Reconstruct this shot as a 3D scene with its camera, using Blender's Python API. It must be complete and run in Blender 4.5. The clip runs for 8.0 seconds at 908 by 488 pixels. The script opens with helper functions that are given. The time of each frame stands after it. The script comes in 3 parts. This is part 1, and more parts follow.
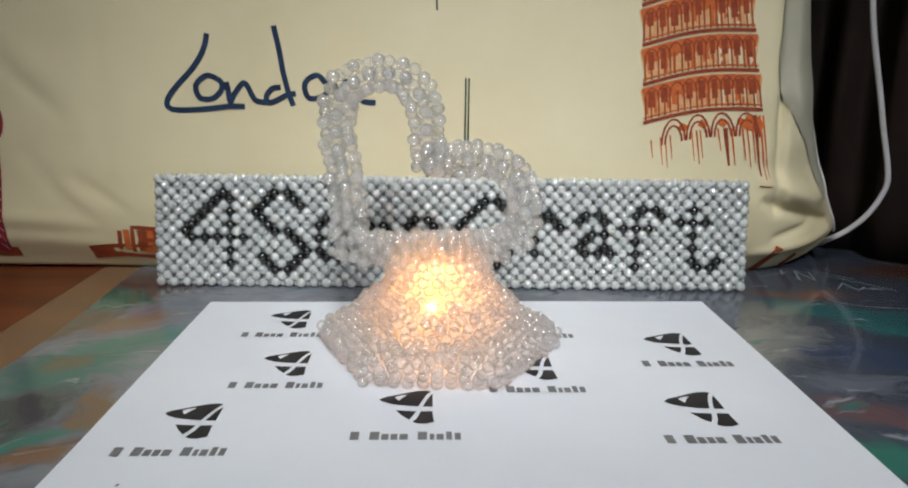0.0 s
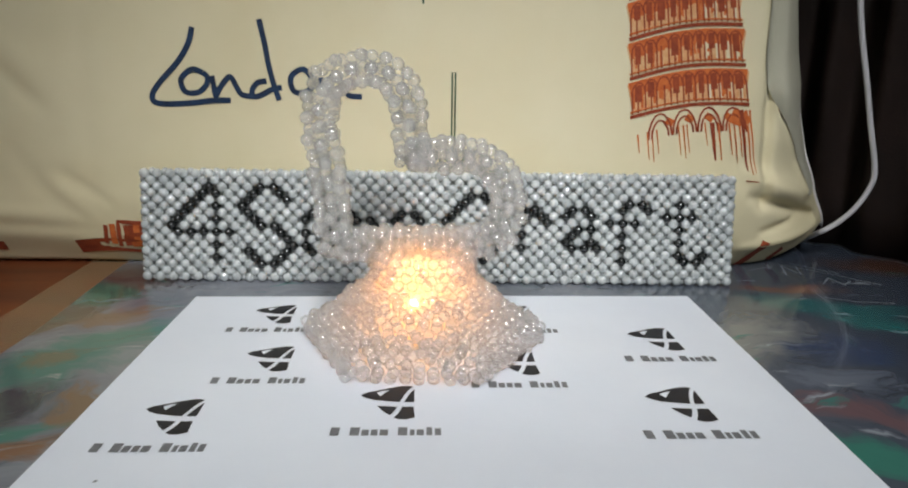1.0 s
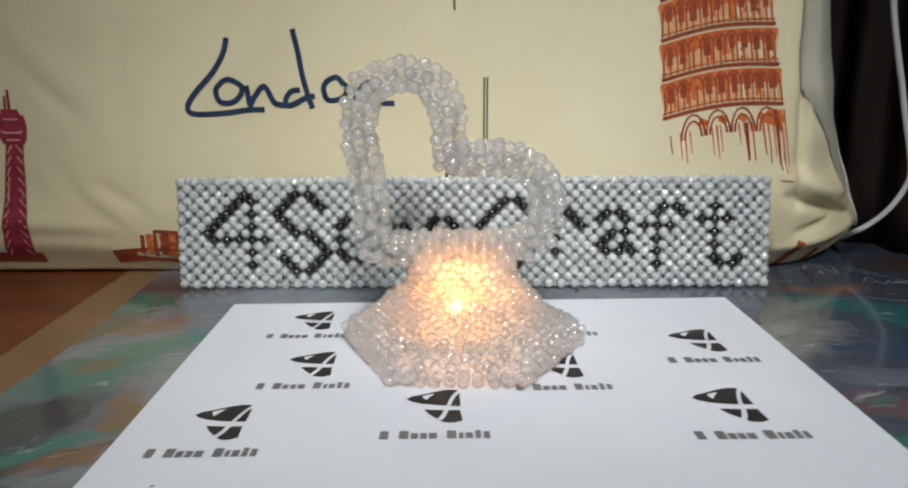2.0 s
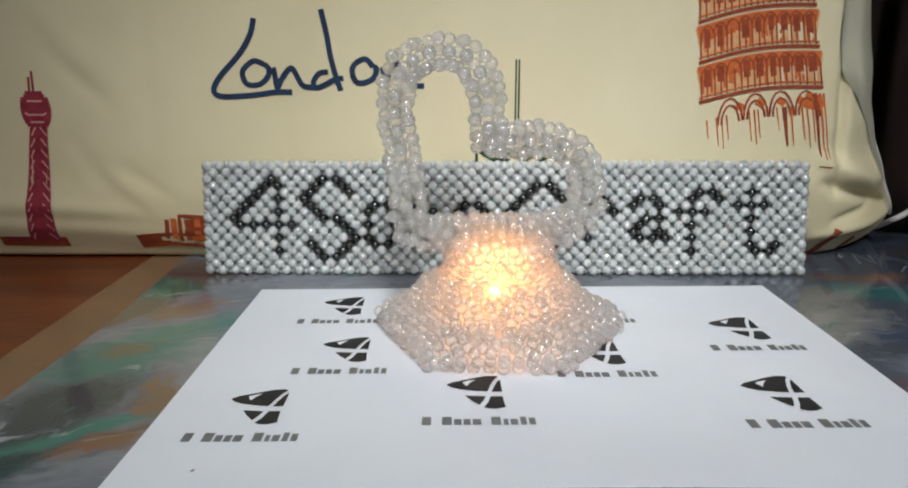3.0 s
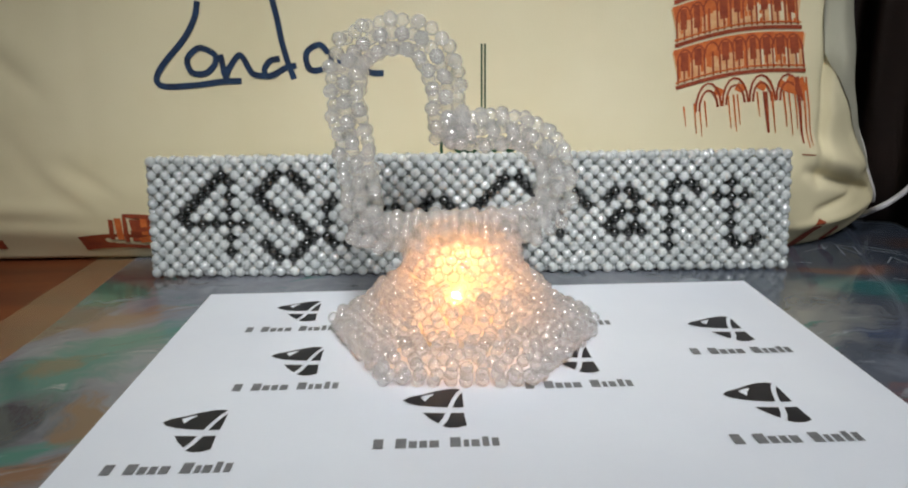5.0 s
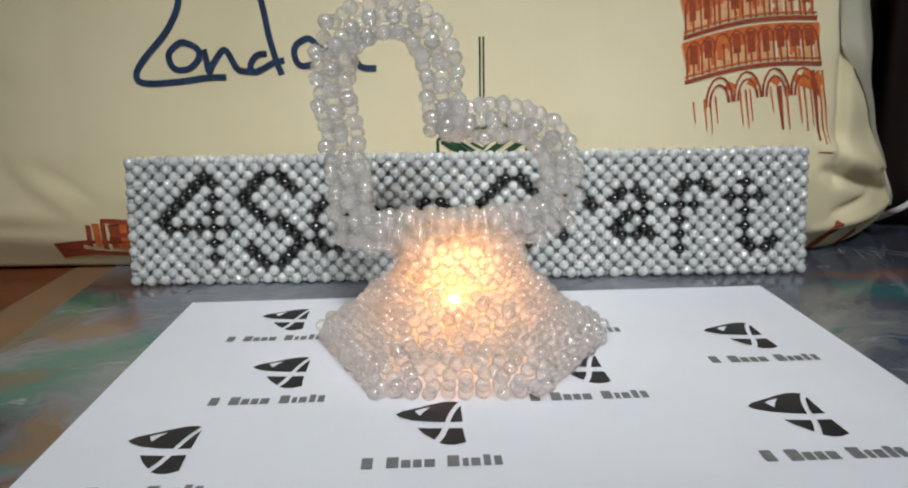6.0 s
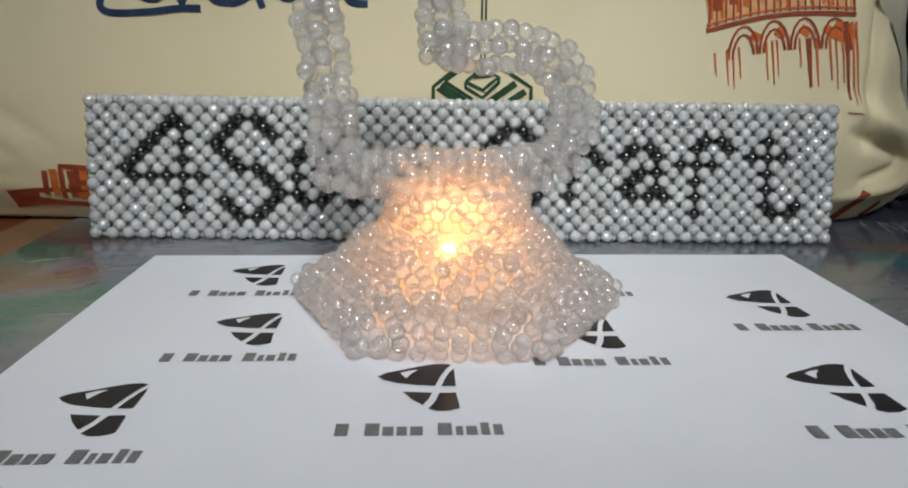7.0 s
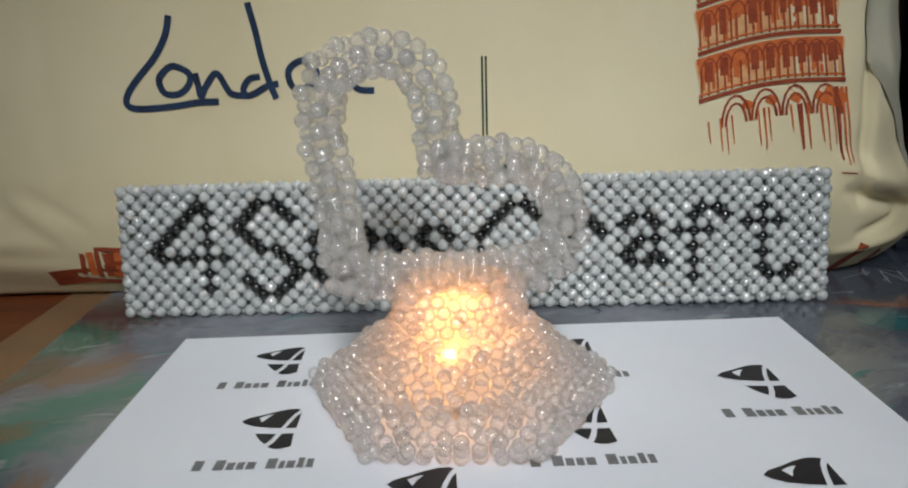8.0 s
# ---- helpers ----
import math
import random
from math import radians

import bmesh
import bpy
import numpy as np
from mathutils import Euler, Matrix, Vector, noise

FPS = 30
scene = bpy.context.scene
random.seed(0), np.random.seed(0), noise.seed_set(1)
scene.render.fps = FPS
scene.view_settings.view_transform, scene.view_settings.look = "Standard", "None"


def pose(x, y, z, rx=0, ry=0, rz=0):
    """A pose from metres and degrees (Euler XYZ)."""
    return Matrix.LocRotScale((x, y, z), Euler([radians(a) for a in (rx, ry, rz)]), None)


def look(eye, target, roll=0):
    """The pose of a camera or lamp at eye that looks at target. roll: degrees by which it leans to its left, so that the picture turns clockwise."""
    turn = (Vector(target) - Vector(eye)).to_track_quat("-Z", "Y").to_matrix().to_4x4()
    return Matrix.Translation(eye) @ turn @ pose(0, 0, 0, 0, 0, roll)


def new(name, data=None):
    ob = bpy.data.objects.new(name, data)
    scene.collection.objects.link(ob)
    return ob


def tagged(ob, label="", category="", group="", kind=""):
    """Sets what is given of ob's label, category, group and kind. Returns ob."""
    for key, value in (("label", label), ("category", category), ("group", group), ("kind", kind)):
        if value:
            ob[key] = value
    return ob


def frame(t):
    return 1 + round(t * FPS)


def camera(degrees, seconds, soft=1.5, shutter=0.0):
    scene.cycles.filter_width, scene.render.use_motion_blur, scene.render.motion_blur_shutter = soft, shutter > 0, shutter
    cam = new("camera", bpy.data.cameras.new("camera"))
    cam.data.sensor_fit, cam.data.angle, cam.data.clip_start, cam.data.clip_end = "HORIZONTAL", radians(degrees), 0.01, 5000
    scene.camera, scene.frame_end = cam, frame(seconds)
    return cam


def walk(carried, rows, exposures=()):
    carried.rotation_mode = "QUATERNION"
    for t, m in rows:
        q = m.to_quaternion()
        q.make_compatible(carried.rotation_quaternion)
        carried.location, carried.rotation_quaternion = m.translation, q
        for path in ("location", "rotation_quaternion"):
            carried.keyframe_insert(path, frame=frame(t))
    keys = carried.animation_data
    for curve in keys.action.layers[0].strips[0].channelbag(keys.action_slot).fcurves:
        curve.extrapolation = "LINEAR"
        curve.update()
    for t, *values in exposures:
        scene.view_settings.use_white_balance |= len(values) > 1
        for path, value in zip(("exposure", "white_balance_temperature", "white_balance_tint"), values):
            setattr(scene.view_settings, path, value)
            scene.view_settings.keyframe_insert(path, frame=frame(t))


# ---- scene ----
cam = camera(65.2, 8.0, soft=2.0, shutter=0.4)
PATH = [
    (0, (-0.01410, -0.20726, 0.14520), (0.0502, 1.7295, -0.3495), 0.80),
    (0.5, (-0.01224, -0.20742, 0.14279), (0.0544, 1.7291, -0.3525), 1.30),
    (1, (-0.00767, -0.20696, 0.14668), (0.0669, 1.7240, -0.3687), 0.90),
    (1.5, (-0.00928, -0.20979, 0.14877), (0.0320, 1.7264, -0.3506), 0.20),
    (2, (-0.01985, -0.20767, 0.14454), (0.0110, 1.7303, -0.3486), -0.30),
    (2.2, (-0.02723, -0.20629, 0.14169), (-0.0166, 1.7303, -0.3579), -0.50),
    (3.3, (-0.03481, -0.19959, 0.13755), (-0.0190, 1.7340, -0.3734), -0.00),
    (3.5, (-0.03425, -0.20039, 0.13785), (-0.0135, 1.7342, -0.3692), 0.00),
    (4, (-0.03481, -0.20165, 0.13746), (-0.0134, 1.7342, -0.3645), -0.00),
    (4.5, (-0.03276, -0.19519, 0.13417), (-0.0015, 1.7301, -0.4064), -0.10),
    (4.7, (-0.02836, -0.18494, 0.13606), (0.0204, 1.7378, -0.4122), -0.20),
    (5.8, (-0.02112, -0.15575, 0.12480), (0.0513, 1.7814, -0.3673), -1.20),
    (6, (-0.02265, -0.15043, 0.12193), (0.0436, 1.7860, -0.3738), -0.90),
    (6.5, (-0.02212, -0.13185, 0.10718), (0.0394, 1.8082, -0.3748), 0.20),
    (7, (-0.02376, -0.11908, 0.09739), (0.0719, 1.8075, -0.4309), 0.90),
    (7.5, (-0.01772, -0.12154, 0.11580), (0.0540, 1.8180, -0.3670), 0.90),
    (8, (-0.01333, -0.12832, 0.14251), (0.0026, 1.7965, -0.4006), -1.70),
]
walk(cam, [(t, look(eye, target, roll)) for t, eye, target, roll in PATH],
     exposures=[(0.0, 0.0), (4.7, 0.0), (6.0, -0.06), (6.5, -0.18), (7.0, -0.24), (8.0, -0.30)])

# ---- light ----
world = bpy.data.worlds.new("world")
scene.world = world
world.use_nodes = True
world.node_tree.nodes["Background"].inputs[0].default_value = (0.6, 0.7, 0.8, 1)
world.node_tree.nodes["Background"].inputs[1].default_value = 0.05
# added key light: the room's true source is unknown, a panel stands in
PANEL, AIM = (0.08, -0.95, 1.12), (0.012, 0.17, 0.04)
lamp_data = bpy.data.lights.new("added_key_light", "AREA")
lamp_data.shape, lamp_data.size, lamp_data.size_y = "RECTANGLE", 0.52, 0.42
lamp_data.energy, lamp_data.color, lamp_data.spread = 0.97, (0.95, 0.97, 0.985), radians(25)
new("added_key_light", lamp_data).matrix_world = look(PANEL, AIM)


# ---- materials ----
def material(name, color, rough=0.5, **more):
    m = bpy.data.materials.new(name)
    m.use_nodes = True
    b = m.node_tree.nodes["Principled BSDF"]
    b.inputs["Base Color"].default_value = (*color, 1)
    b.inputs["Roughness"].default_value = rough
    for key, value in more.items():
        b.inputs[key.replace("_", " ")].default_value = value
    return m


def node(m, kind, **values):
    n = m.node_tree.nodes.new(kind)
    for key, value in values.items():
        n.inputs[key.replace("_", " ")].default_value = value
    return n


def link(m, a, out, b, inp):
    m.node_tree.links.new(a.outputs[out], b.inputs[inp])


def coords(m, scale=(1, 1, 1), rot=(0, 0, 0)):
    c, p = node(m, "ShaderNodeTexCoord"), node(m, "ShaderNodeMapping", Scale=scale, Rotation=rot)
    link(m, c, "Object", p, "Vector")
    return p


def ramp(m, stops):
    r = node(m, "ShaderNodeValToRGB")
    e = r.color_ramp.elements
    while len(e) < len(stops):
        e.new(0.5)
    for k, (at, color) in enumerate(stops):
        e[k].position, e[k].color = at, (*color, 1)
    return r


def bumped(m, source, out, strength, distance):
    b = node(m, "ShaderNodeBump", Strength=strength, Distance=distance)
    link(m, source, out, b, "Height")
    link(m, b, "Normal", m.node_tree.nodes["Principled BSDF"], "Normal")


def mottled(name, stops, rough, scale, grain_scale, grain, depth, stretch=(1, 1, 1), **more):
    """Colour from a soft noise, relief from a fine one."""
    m = material(name, stops[0][1], rough, **more)
    b = m.node_tree.nodes["Principled BSDF"]
    c = coords(m, stretch)
    n = node(m, "ShaderNodeTexNoise", Scale=scale, Detail=5.0, Roughness=0.6)
    link(m, c, "Vector", n, "Vector")
    r = ramp(m, stops)
    link(m, n, "Fac", r, "Fac")
    link(m, r, "Color", b, "Base Color")
    g = node(m, "ShaderNodeTexNoise", Scale=grain_scale, Detail=3.0)
    link(m, c, "Vector", g, "Vector")
    bumped(m, g, "Fac", grain, depth)
    return m


def bead_material(name, low, high, rough, **more):
    """Beads that differ a little from one another."""
    m = material(name, low, rough, **more)
    o, g = node(m, "ShaderNodeObjectInfo"), node(m, "ShaderNodeNewGeometry")
    a = node(m, "ShaderNodeMath")
    link(m, o, "Random", a, 0)
    link(m, g, "Random Per Island", a, 1)
    f = node(m, "ShaderNodeMath")
    f.operation = "FRACT"
    link(m, a, "Value", f, 0)
    r = ramp(m, [(0.0, low), (1.0, high)])
    link(m, f, "Value", r, "Fac")
    link(m, r, "Color", m.node_tree.nodes["Principled BSDF"], "Base Color")
    return m


M = {}
M["pearl"] = bead_material("white_pearl", (0.40, 0.425, 0.425), (0.51, 0.535, 0.53), 0.20, Specular_IOR_Level=0.8, Coat_Weight=1.0, Coat_Roughness=0.06, Coat_IOR=2.1, Subsurface_Weight=0.35, Subsurface_Scale=0.004, Subsurface_Radius=(1.0, 0.95, 0.9))
M["black"] = bead_material("black_pearl", (0.004, 0.005, 0.005), (0.012, 0.013, 0.013), 0.20, Specular_IOR_Level=0.8, Coat_Weight=0.6, Coat_Roughness=0.05)
M["clear"] = bead_material("milky_clear_bead", (0.93, 0.92, 0.91), (0.995, 0.99, 0.985), 0.08, Coat_Weight=1.0, Coat_Roughness=0.04, Coat_IOR=1.9)


def clear_acrylic(m, thin_share, glass_share, gloss_share):
    """Clear moulded plastic, slightly milky: refraction, scattered light and light straight through."""
    tree = m.node_tree
    thin, lit, glass, milky = (tree.nodes.new(k) for k in ("ShaderNodeBsdfTransparent", "ShaderNodeBsdfTranslucent", "ShaderNodeBsdfGlass", "ShaderNodeMixShader"))
    first, last = tree.nodes.new("ShaderNodeMixShader"), tree.nodes.new("ShaderNodeMixShader")
    lit.inputs[0].default_value, milky.inputs[0].default_value = (0.99, 0.98, 0.97, 1), 0.5
    glass.inputs["Roughness"].default_value, glass.inputs["IOR"].default_value = 0.02, 1.40
    thin.inputs[0].default_value = (0.97, 0.97, 0.97, 1)
    first.inputs[0].default_value, last.inputs[0].default_value = glass_share, thin_share
    tree.links.new(tree.nodes["Principled BSDF"].outputs[0], milky.inputs[1])
    tree.links.new(lit.outputs[0], milky.inputs[2])
    tree.links.new(milky.outputs[0], first.inputs[1])
    tree.links.new(glass.outputs[0], first.inputs[2])
    tree.links.new(first.outputs[0], last.inputs[1])
    tree.links.new(thin.outputs[0], last.inputs[2])
    skin, gloss = (tree.nodes.new(k) for k in ("ShaderNodeMixShader", "ShaderNodeBsdfGlossy"))
    gloss.inputs["Roughness"].default_value = 0.04
    vary = node(m, "ShaderNodeMapRange", From_Min=0.40, From_Max=0.90, To_Min=0.02, To_Max=gloss_share)
    tree.links.new(next(n for n in tree.nodes if n.type == "MATH" and n.operation == "FRACT").outputs[0], vary.inputs[0])
    tree.links.new(vary.outputs[0], skin.inputs[0])
    tree.links.new(last.outputs[0], skin.inputs[1])
    tree.links.new(gloss.outputs[0], skin.inputs[2])
    tree.links.new(skin.outputs[0], tree.nodes["Material Output"].inputs[0])


clear_acrylic(M["clear"], 0.50, 0.52, 0.17)
M["paper"] = mottled("white_paper", [(0.3, (0.70, 0.73, 0.79)), (0.7, (0.76, 0.79, 0.84))], 0.55, 9, 900, 0.12, 0.0003)
M["ink"] = mottled("dark_toner", [(0.3, (0.009, 0.010, 0.013)), (0.7, (0.020, 0.021, 0.025))], 0.5, 120, 900, 0.1, 0.0002)
M["grey_ink"] = mottled("grey_toner", [(0.3, (0.13, 0.133, 0.14)), (0.7, (0.19, 0.193, 0.20))], 0.55, 500, 900, 0.1, 0.0002)
M["cloth"] = mottled("cream_cotton", [(0.25, (0.578, 0.498, 0.296)), (0.5, (0.66, 0.584, 0.376)), (0.75, (0.712, 0.643, 0.446))], 0.85, 4.5, 1400, 0.35, 0.0004)
# the pillow's cream cotton with the shade of its side put into the colour
M["shaded_cream"] = mottled("shaded_cream_cotton", [(0.3, (0.36, 0.345, 0.26)), (0.7, (0.46, 0.44, 0.34))], 0.85, 9, 1400, 0.3, 0.0004)
M["piping"] = mottled("pale_piping", [(0.3, (0.60, 0.58, 0.56)), (0.7, (0.74, 0.72, 0.70))], 0.8, 60, 1400, 0.3, 0.0003)
M["blue"] = mottled("navy_print", [(0.3, (0.004, 0.010, 0.032)), (0.7, (0.012, 0.040, 0.095))], 0.8, 160, 1400, 0.2, 0.0003)
M["orange"] = mottled("rust_orange_print", [(0.3, (0.44, 0.080, 0.012)), (0.7, (0.60, 0.155, 0.030))], 0.8, 200, 1400, 0.2, 0.0003)
M["rust"] = mottled("dark_rust_print", [(0.3, (0.19, 0.028, 0.008)), (0.7, (0.34, 0.060, 0.014))], 0.8, 200, 1400, 0.2, 0.0003)
M["peach"] = mottled("pale_orange_print", [(0.3, (0.60, 0.28, 0.11)), (0.7, (0.67, 0.42, 0.21))], 0.8, 200, 1400, 0.2, 0.0003)
M["crimson"] = mottled("crimson_print", [(0.3, (0.19, 0.010, 0.024)), (0.7, (0.31, 0.030, 0.050))], 0.8, 160, 1400, 0.2, 0.0003)
M["pink"] = mottled("pale_pink_print", [(0.3, (0.55, 0.25, 0.22)), (0.7, (0.62, 0.34, 0.28))], 0.8, 160, 1400, 0.2, 0.0003)
M["green"] = mottled("dark_green_print", [(0.3, (0.004, 0.020, 0.008)), (0.7, (0.015, 0.07, 0.025))], 0.8, 160, 1400, 0.2, 0.0003)
M["curtain"] = mottled("dark_brown_curtain", [(0.3, (0.017, 0.0078, 0.0058)), (0.7, (0.040, 0.019, 0.014))], 0.7, 14, 700, 0.4, 0.0006)
M["scratch"] = mottled("pale_scratch", [(0.3, (0.16, 0.18, 0.20)), (0.7, (0.30, 0.32, 0.34))], 0.5, 300, 900, 0.2, 0.0002)
M["cable"] = material("white_cable", (0.62, 0.60, 0.62), 0.4)
M["plaster"] = mottled("wall_plaster", [(0.3, (0.55, 0.55, 0.52)), (0.7, (0.66, 0.66, 0.62))], 0.8, 3, 200, 0.2, 0.001)
M["floor"] = mottled("floor_tile", [(0.3, (0.25, 0.22, 0.19)), (0.7, (0.36, 0.33, 0.29))], 0.4, 3, 90, 0.1, 0.0005)
M["wood"] = mottled("red_brown_wood", [(0.25, (0.09, 0.022, 0.006)), (0.55, (0.17, 0.045, 0.012)), (0.8, (0.25, 0.08, 0.022))], 0.46, 5, 60, 0.12, 0.0005, (1, 9, 1))
M["fixture"] = material("fixture_plastic", (0.8, 0.8, 0.8), 0.4)


def glowing(name, color, strength):
    m = material(name, (0.9, 0.9, 0.9), 0.4)
    b = m.node_tree.nodes["Principled BSDF"]
    b.inputs["Emission Color"].default_value, b.inputs["Emission Strength"].default_value = (*color, 1), strength
    return m


# glowing face of the added panel lamp
M["tube"] = glowing("added_panel_glow", (0.93, 0.97, 1.0), 3)
# translucent stuff of the bell added round the bulb to soften its glow
M["frost"] = material("milky_glow_diffuser", (0.9, 0.86, 0.8), 0.4)
frost_tree = M["frost"].node_tree
frost_mix, frost_thin = frost_tree.nodes.new("ShaderNodeMixShader"), frost_tree.nodes.new("ShaderNodeBsdfTranslucent")
frost_mix.inputs[0].default_value, frost_thin.inputs[0].default_value = 0.75, (0.95, 0.86, 0.72, 1)
frost_tree.links.new(frost_tree.nodes["Principled BSDF"].outputs[0], frost_mix.inputs[1])
frost_tree.links.new(frost_thin.outputs[0], frost_mix.inputs[2])
frost_tree.links.new(frost_mix.outputs[0], frost_tree.nodes["Material Output"].inputs[0])
M["led"] = glowing("warm_led", (1.0, 0.41, 0.09), 66)


# poured patches of the cover: centre, half sizes, turn in degrees, colour, how ragged
PATCHES = [
    # first, widest patch: darker paint plus the dark curtain's reflection put into colour
    ((0.36, 0.12), (0.24, 0.60), 8, (0.052, 0.064, 0.088), 0.5), ((0.20, -0.02), (0.08, 0.05), 20, (0.074, 0.088, 0.109), 0.8),
    ((-0.198, 0.060), (0.030, 0.026), 30, (0.047, 0.062, 0.069), 0.7), ((-0.195, 0.022), (0.040, 0.022), 15, (0.020, 0.055, 0.063), 0.8),
    ((-0.182, 0.112), (0.046, 0.020), 32, (0.057, 0.166, 0.138), 0.6), ((-0.166, 0.150), (0.026, 0.016), 40, (0.069, 0.181, 0.150), 0.8),
    ((-0.207, 0.222), (0.022, 0.016), 50, (0.040, 0.145, 0.103), 0.8), ((-0.182, 0.116), (0.018, 0.009), 35, (0.129, 0.137, 0.089), 0.9),
    ((-0.186, 0.186), (0.024, 0.013), 20, (0.208, 0.138, 0.097), 0.9), ((-0.214, 0.178), (0.016, 0.030), -20, (0.132, 0.094, 0.066), 0.9),
    ((-0.157, 0.070), (0.012, 0.016), 20, (0.179, 0.116, 0.072), 0.9), ((-0.157, 0.035), (0.014, 0.009), 0, (0.198, 0.107, 0.062), 0.9),
    ((-0.176, 0.047), (0.022, 0.007), 25, (0.049, 0.169, 0.137), 0.7), ((-0.206, 0.256), (0.040, 0.022), 0, (0.095, 0.060, 0.056), 0.6),
    ((-0.170, -0.02), (0.050, 0.026), 10, (0.153, 0.171, 0.206), 0.6), ((0.172, 0.150), (0.030, 0.028), 0, (0.192, 0.200, 0.200), 0.9),
    ((0.238, 0.190), (0.050, 0.016), -25, (0.027, 0.123, 0.130), 0.9), ((0.255, 0.160), (0.030, 0.010), -20, (0.034, 0.149, 0.149), 0.9),
    ((0.160, 0.030), (0.024, 0.016), -20, (0.050, 0.184, 0.144), 0.8), ((0.180, 0.068), (0.030, 0.009), -30, (0.147, 0.091, 0.098), 0.9),
    ((0.225, 0.236), (0.040, 0.007), 0, (0.197, 0.090, 0.064), 0.9), ((0.189, 0.093), (0.018, 0.011), -10, (0.133, 0.151, 0.186), 1.0),
    ((0.330, 0.284), (0.040, 0.020), 0, (0.085, 0.041, 0.029), 0.8), ((0.212, 0.128), (0.024, 0.016), -20, (0.046, 0.066, 0.122), 0.9)]


def marbled():
    """Glossy poured paint under clear film: grey, teal, tan and navy patches with ragged edges; the widest navy one
    also paints in the curtain's dark reflection.
    """
    m = material("marbled_gloss", (0.1, 0.1, 0.1), 0.17, Coat_Weight=0.45, Coat_Roughness=0.08)
    b = m.node_tree.nodes["Principled BSDF"]
    c = coords(m, (1, 1, 1))

    def shifted(source, scale, detail, amount):
        w = node(m, "ShaderNodeTexNoise", Scale=scale, Detail=detail)
        link(m, source, "Vector", w, "Vector")
        v = node(m, "ShaderNodeVectorMath")
        v.operation = "MULTIPLY_ADD"
        v.inputs[1].default_value = (amount, amount, 0)
        link(m, w, "Color", v, 0)
        less = node(m, "ShaderNodeVectorMath")
        less.inputs[1].default_value = (-amount / 2, -amount / 2, 0)
        link(m, source, "Vector", less, 0)
        link(m, less, "Vector", v, 2)
        return v

    warp = shifted(shifted(c, 13.0, 3.0, 0.070), 60.0, 4.0, 0.014)
    ground = node(m, "ShaderNodeTexNoise", Scale=14.0, Detail=6.0, Roughness=0.6)
    link(m, warp, "Vector", ground, "Vector")
    last = ramp(m, [(0.3, (0.095, 0.105, 0.125)), (0.5, (0.165, 0.175, 0.200)), (0.7, (0.26, 0.27, 0.30))])
    link(m, ground, "Fac", last, "Fac")

    def laid(last, value, out, low, high, color):
        f = node(m, "ShaderNodeMapRange", From_Min=low, From_Max=high)
        f.interpolation_type = "SMOOTHSTEP"
        link(m, value, out, f, "Value")
        mix = node(m, "ShaderNodeMixRGB", Color2=(*color, 1))
        link(m, f, "Result", mix, "Fac")
        link(m, last, "Color", mix, "Color1")
        return mix

    for k, (centre, half, turn, color, ragged) in enumerate(PATCHES):
        p = node(m, "ShaderNodeMapping", Location=(*centre, 0), Rotation=(0, 0, radians(turn)), Scale=(*half, 1))
        p.vector_type = "TEXTURE"
        link(m, warp, "Vector", p, "Vector")
        far = node(m, "ShaderNodeVectorMath")
        far.operation = "LENGTH"
        link(m, p, "Vector", far, 0)
        streak = node(m, "ShaderNodeTexNoise", Scale=1.7, Detail=5.0, Roughness=0.62)
        link(m, p, "Vector", streak, "Vector")
        reach = node(m, "ShaderNodeMath")
        reach.operation = "MULTIPLY_ADD"
        reach.inputs[1].default_value = ragged * 2.2
        link(m, streak, "Fac", reach, 0)
        link(m, far, "Value", reach, 2)
        last = laid(last, reach, "Value", 1.42 + ragged * 1.1, 0.48 + ragged * 1.1, color)
    for shift, turn, color in ((3.1, 35, (0.30, 0.32, 0.35)), (9.7, -30, (0.040, 0.050, 0.060)), (15.2, 20, (0.060, 0.170, 0.150))):
        p = node(m, "ShaderNodeMapping", Location=(shift, shift * 0.7, 0), Rotation=(0, 0, radians(turn)), Scale=(1, 4.0, 1))
        link(m, warp, "Vector", p, "Vector")
        vein = node(m, "ShaderNodeTexNoise", Scale=24.0, Detail=5.0, Roughness=0.6)
        link(m, p, "Vector", vein, "Vector")
        last = laid(last, vein, "Fac", 0.60, 0.72, color)
    link(m, last, "Color", b, "Base Color")
    g = node(m, "ShaderNodeTexNoise", Scale=42.0, Detail=4.0, Distortion=1.2)
    link(m, warp, "Vector", g, "Vector")
    bumped(m, g, "Fac", 0.34, 0.002)
    return m


def film():
    """Thin clear film with a dull sheen."""
    m = material("clear_film", (0.58, 0.44, 0.24), 0.25, Specular_IOR_Level=0.6)
    tree = m.node_tree
    mix, thin = tree.nodes.new("ShaderNodeMixShader"), tree.nodes.new("ShaderNodeBsdfTransparent")
    mix.inputs[0].default_value = 0.84
    tree.links.new(tree.nodes["Principled BSDF"].outputs[0], mix.inputs[1])
    tree.links.new(thin.outputs[0], mix.inputs[2])
    tree.links.new(mix.outputs[0], tree.nodes["Material Output"].inputs[0])
    return m


M["film"] = film()
M["marble"] = marbled()


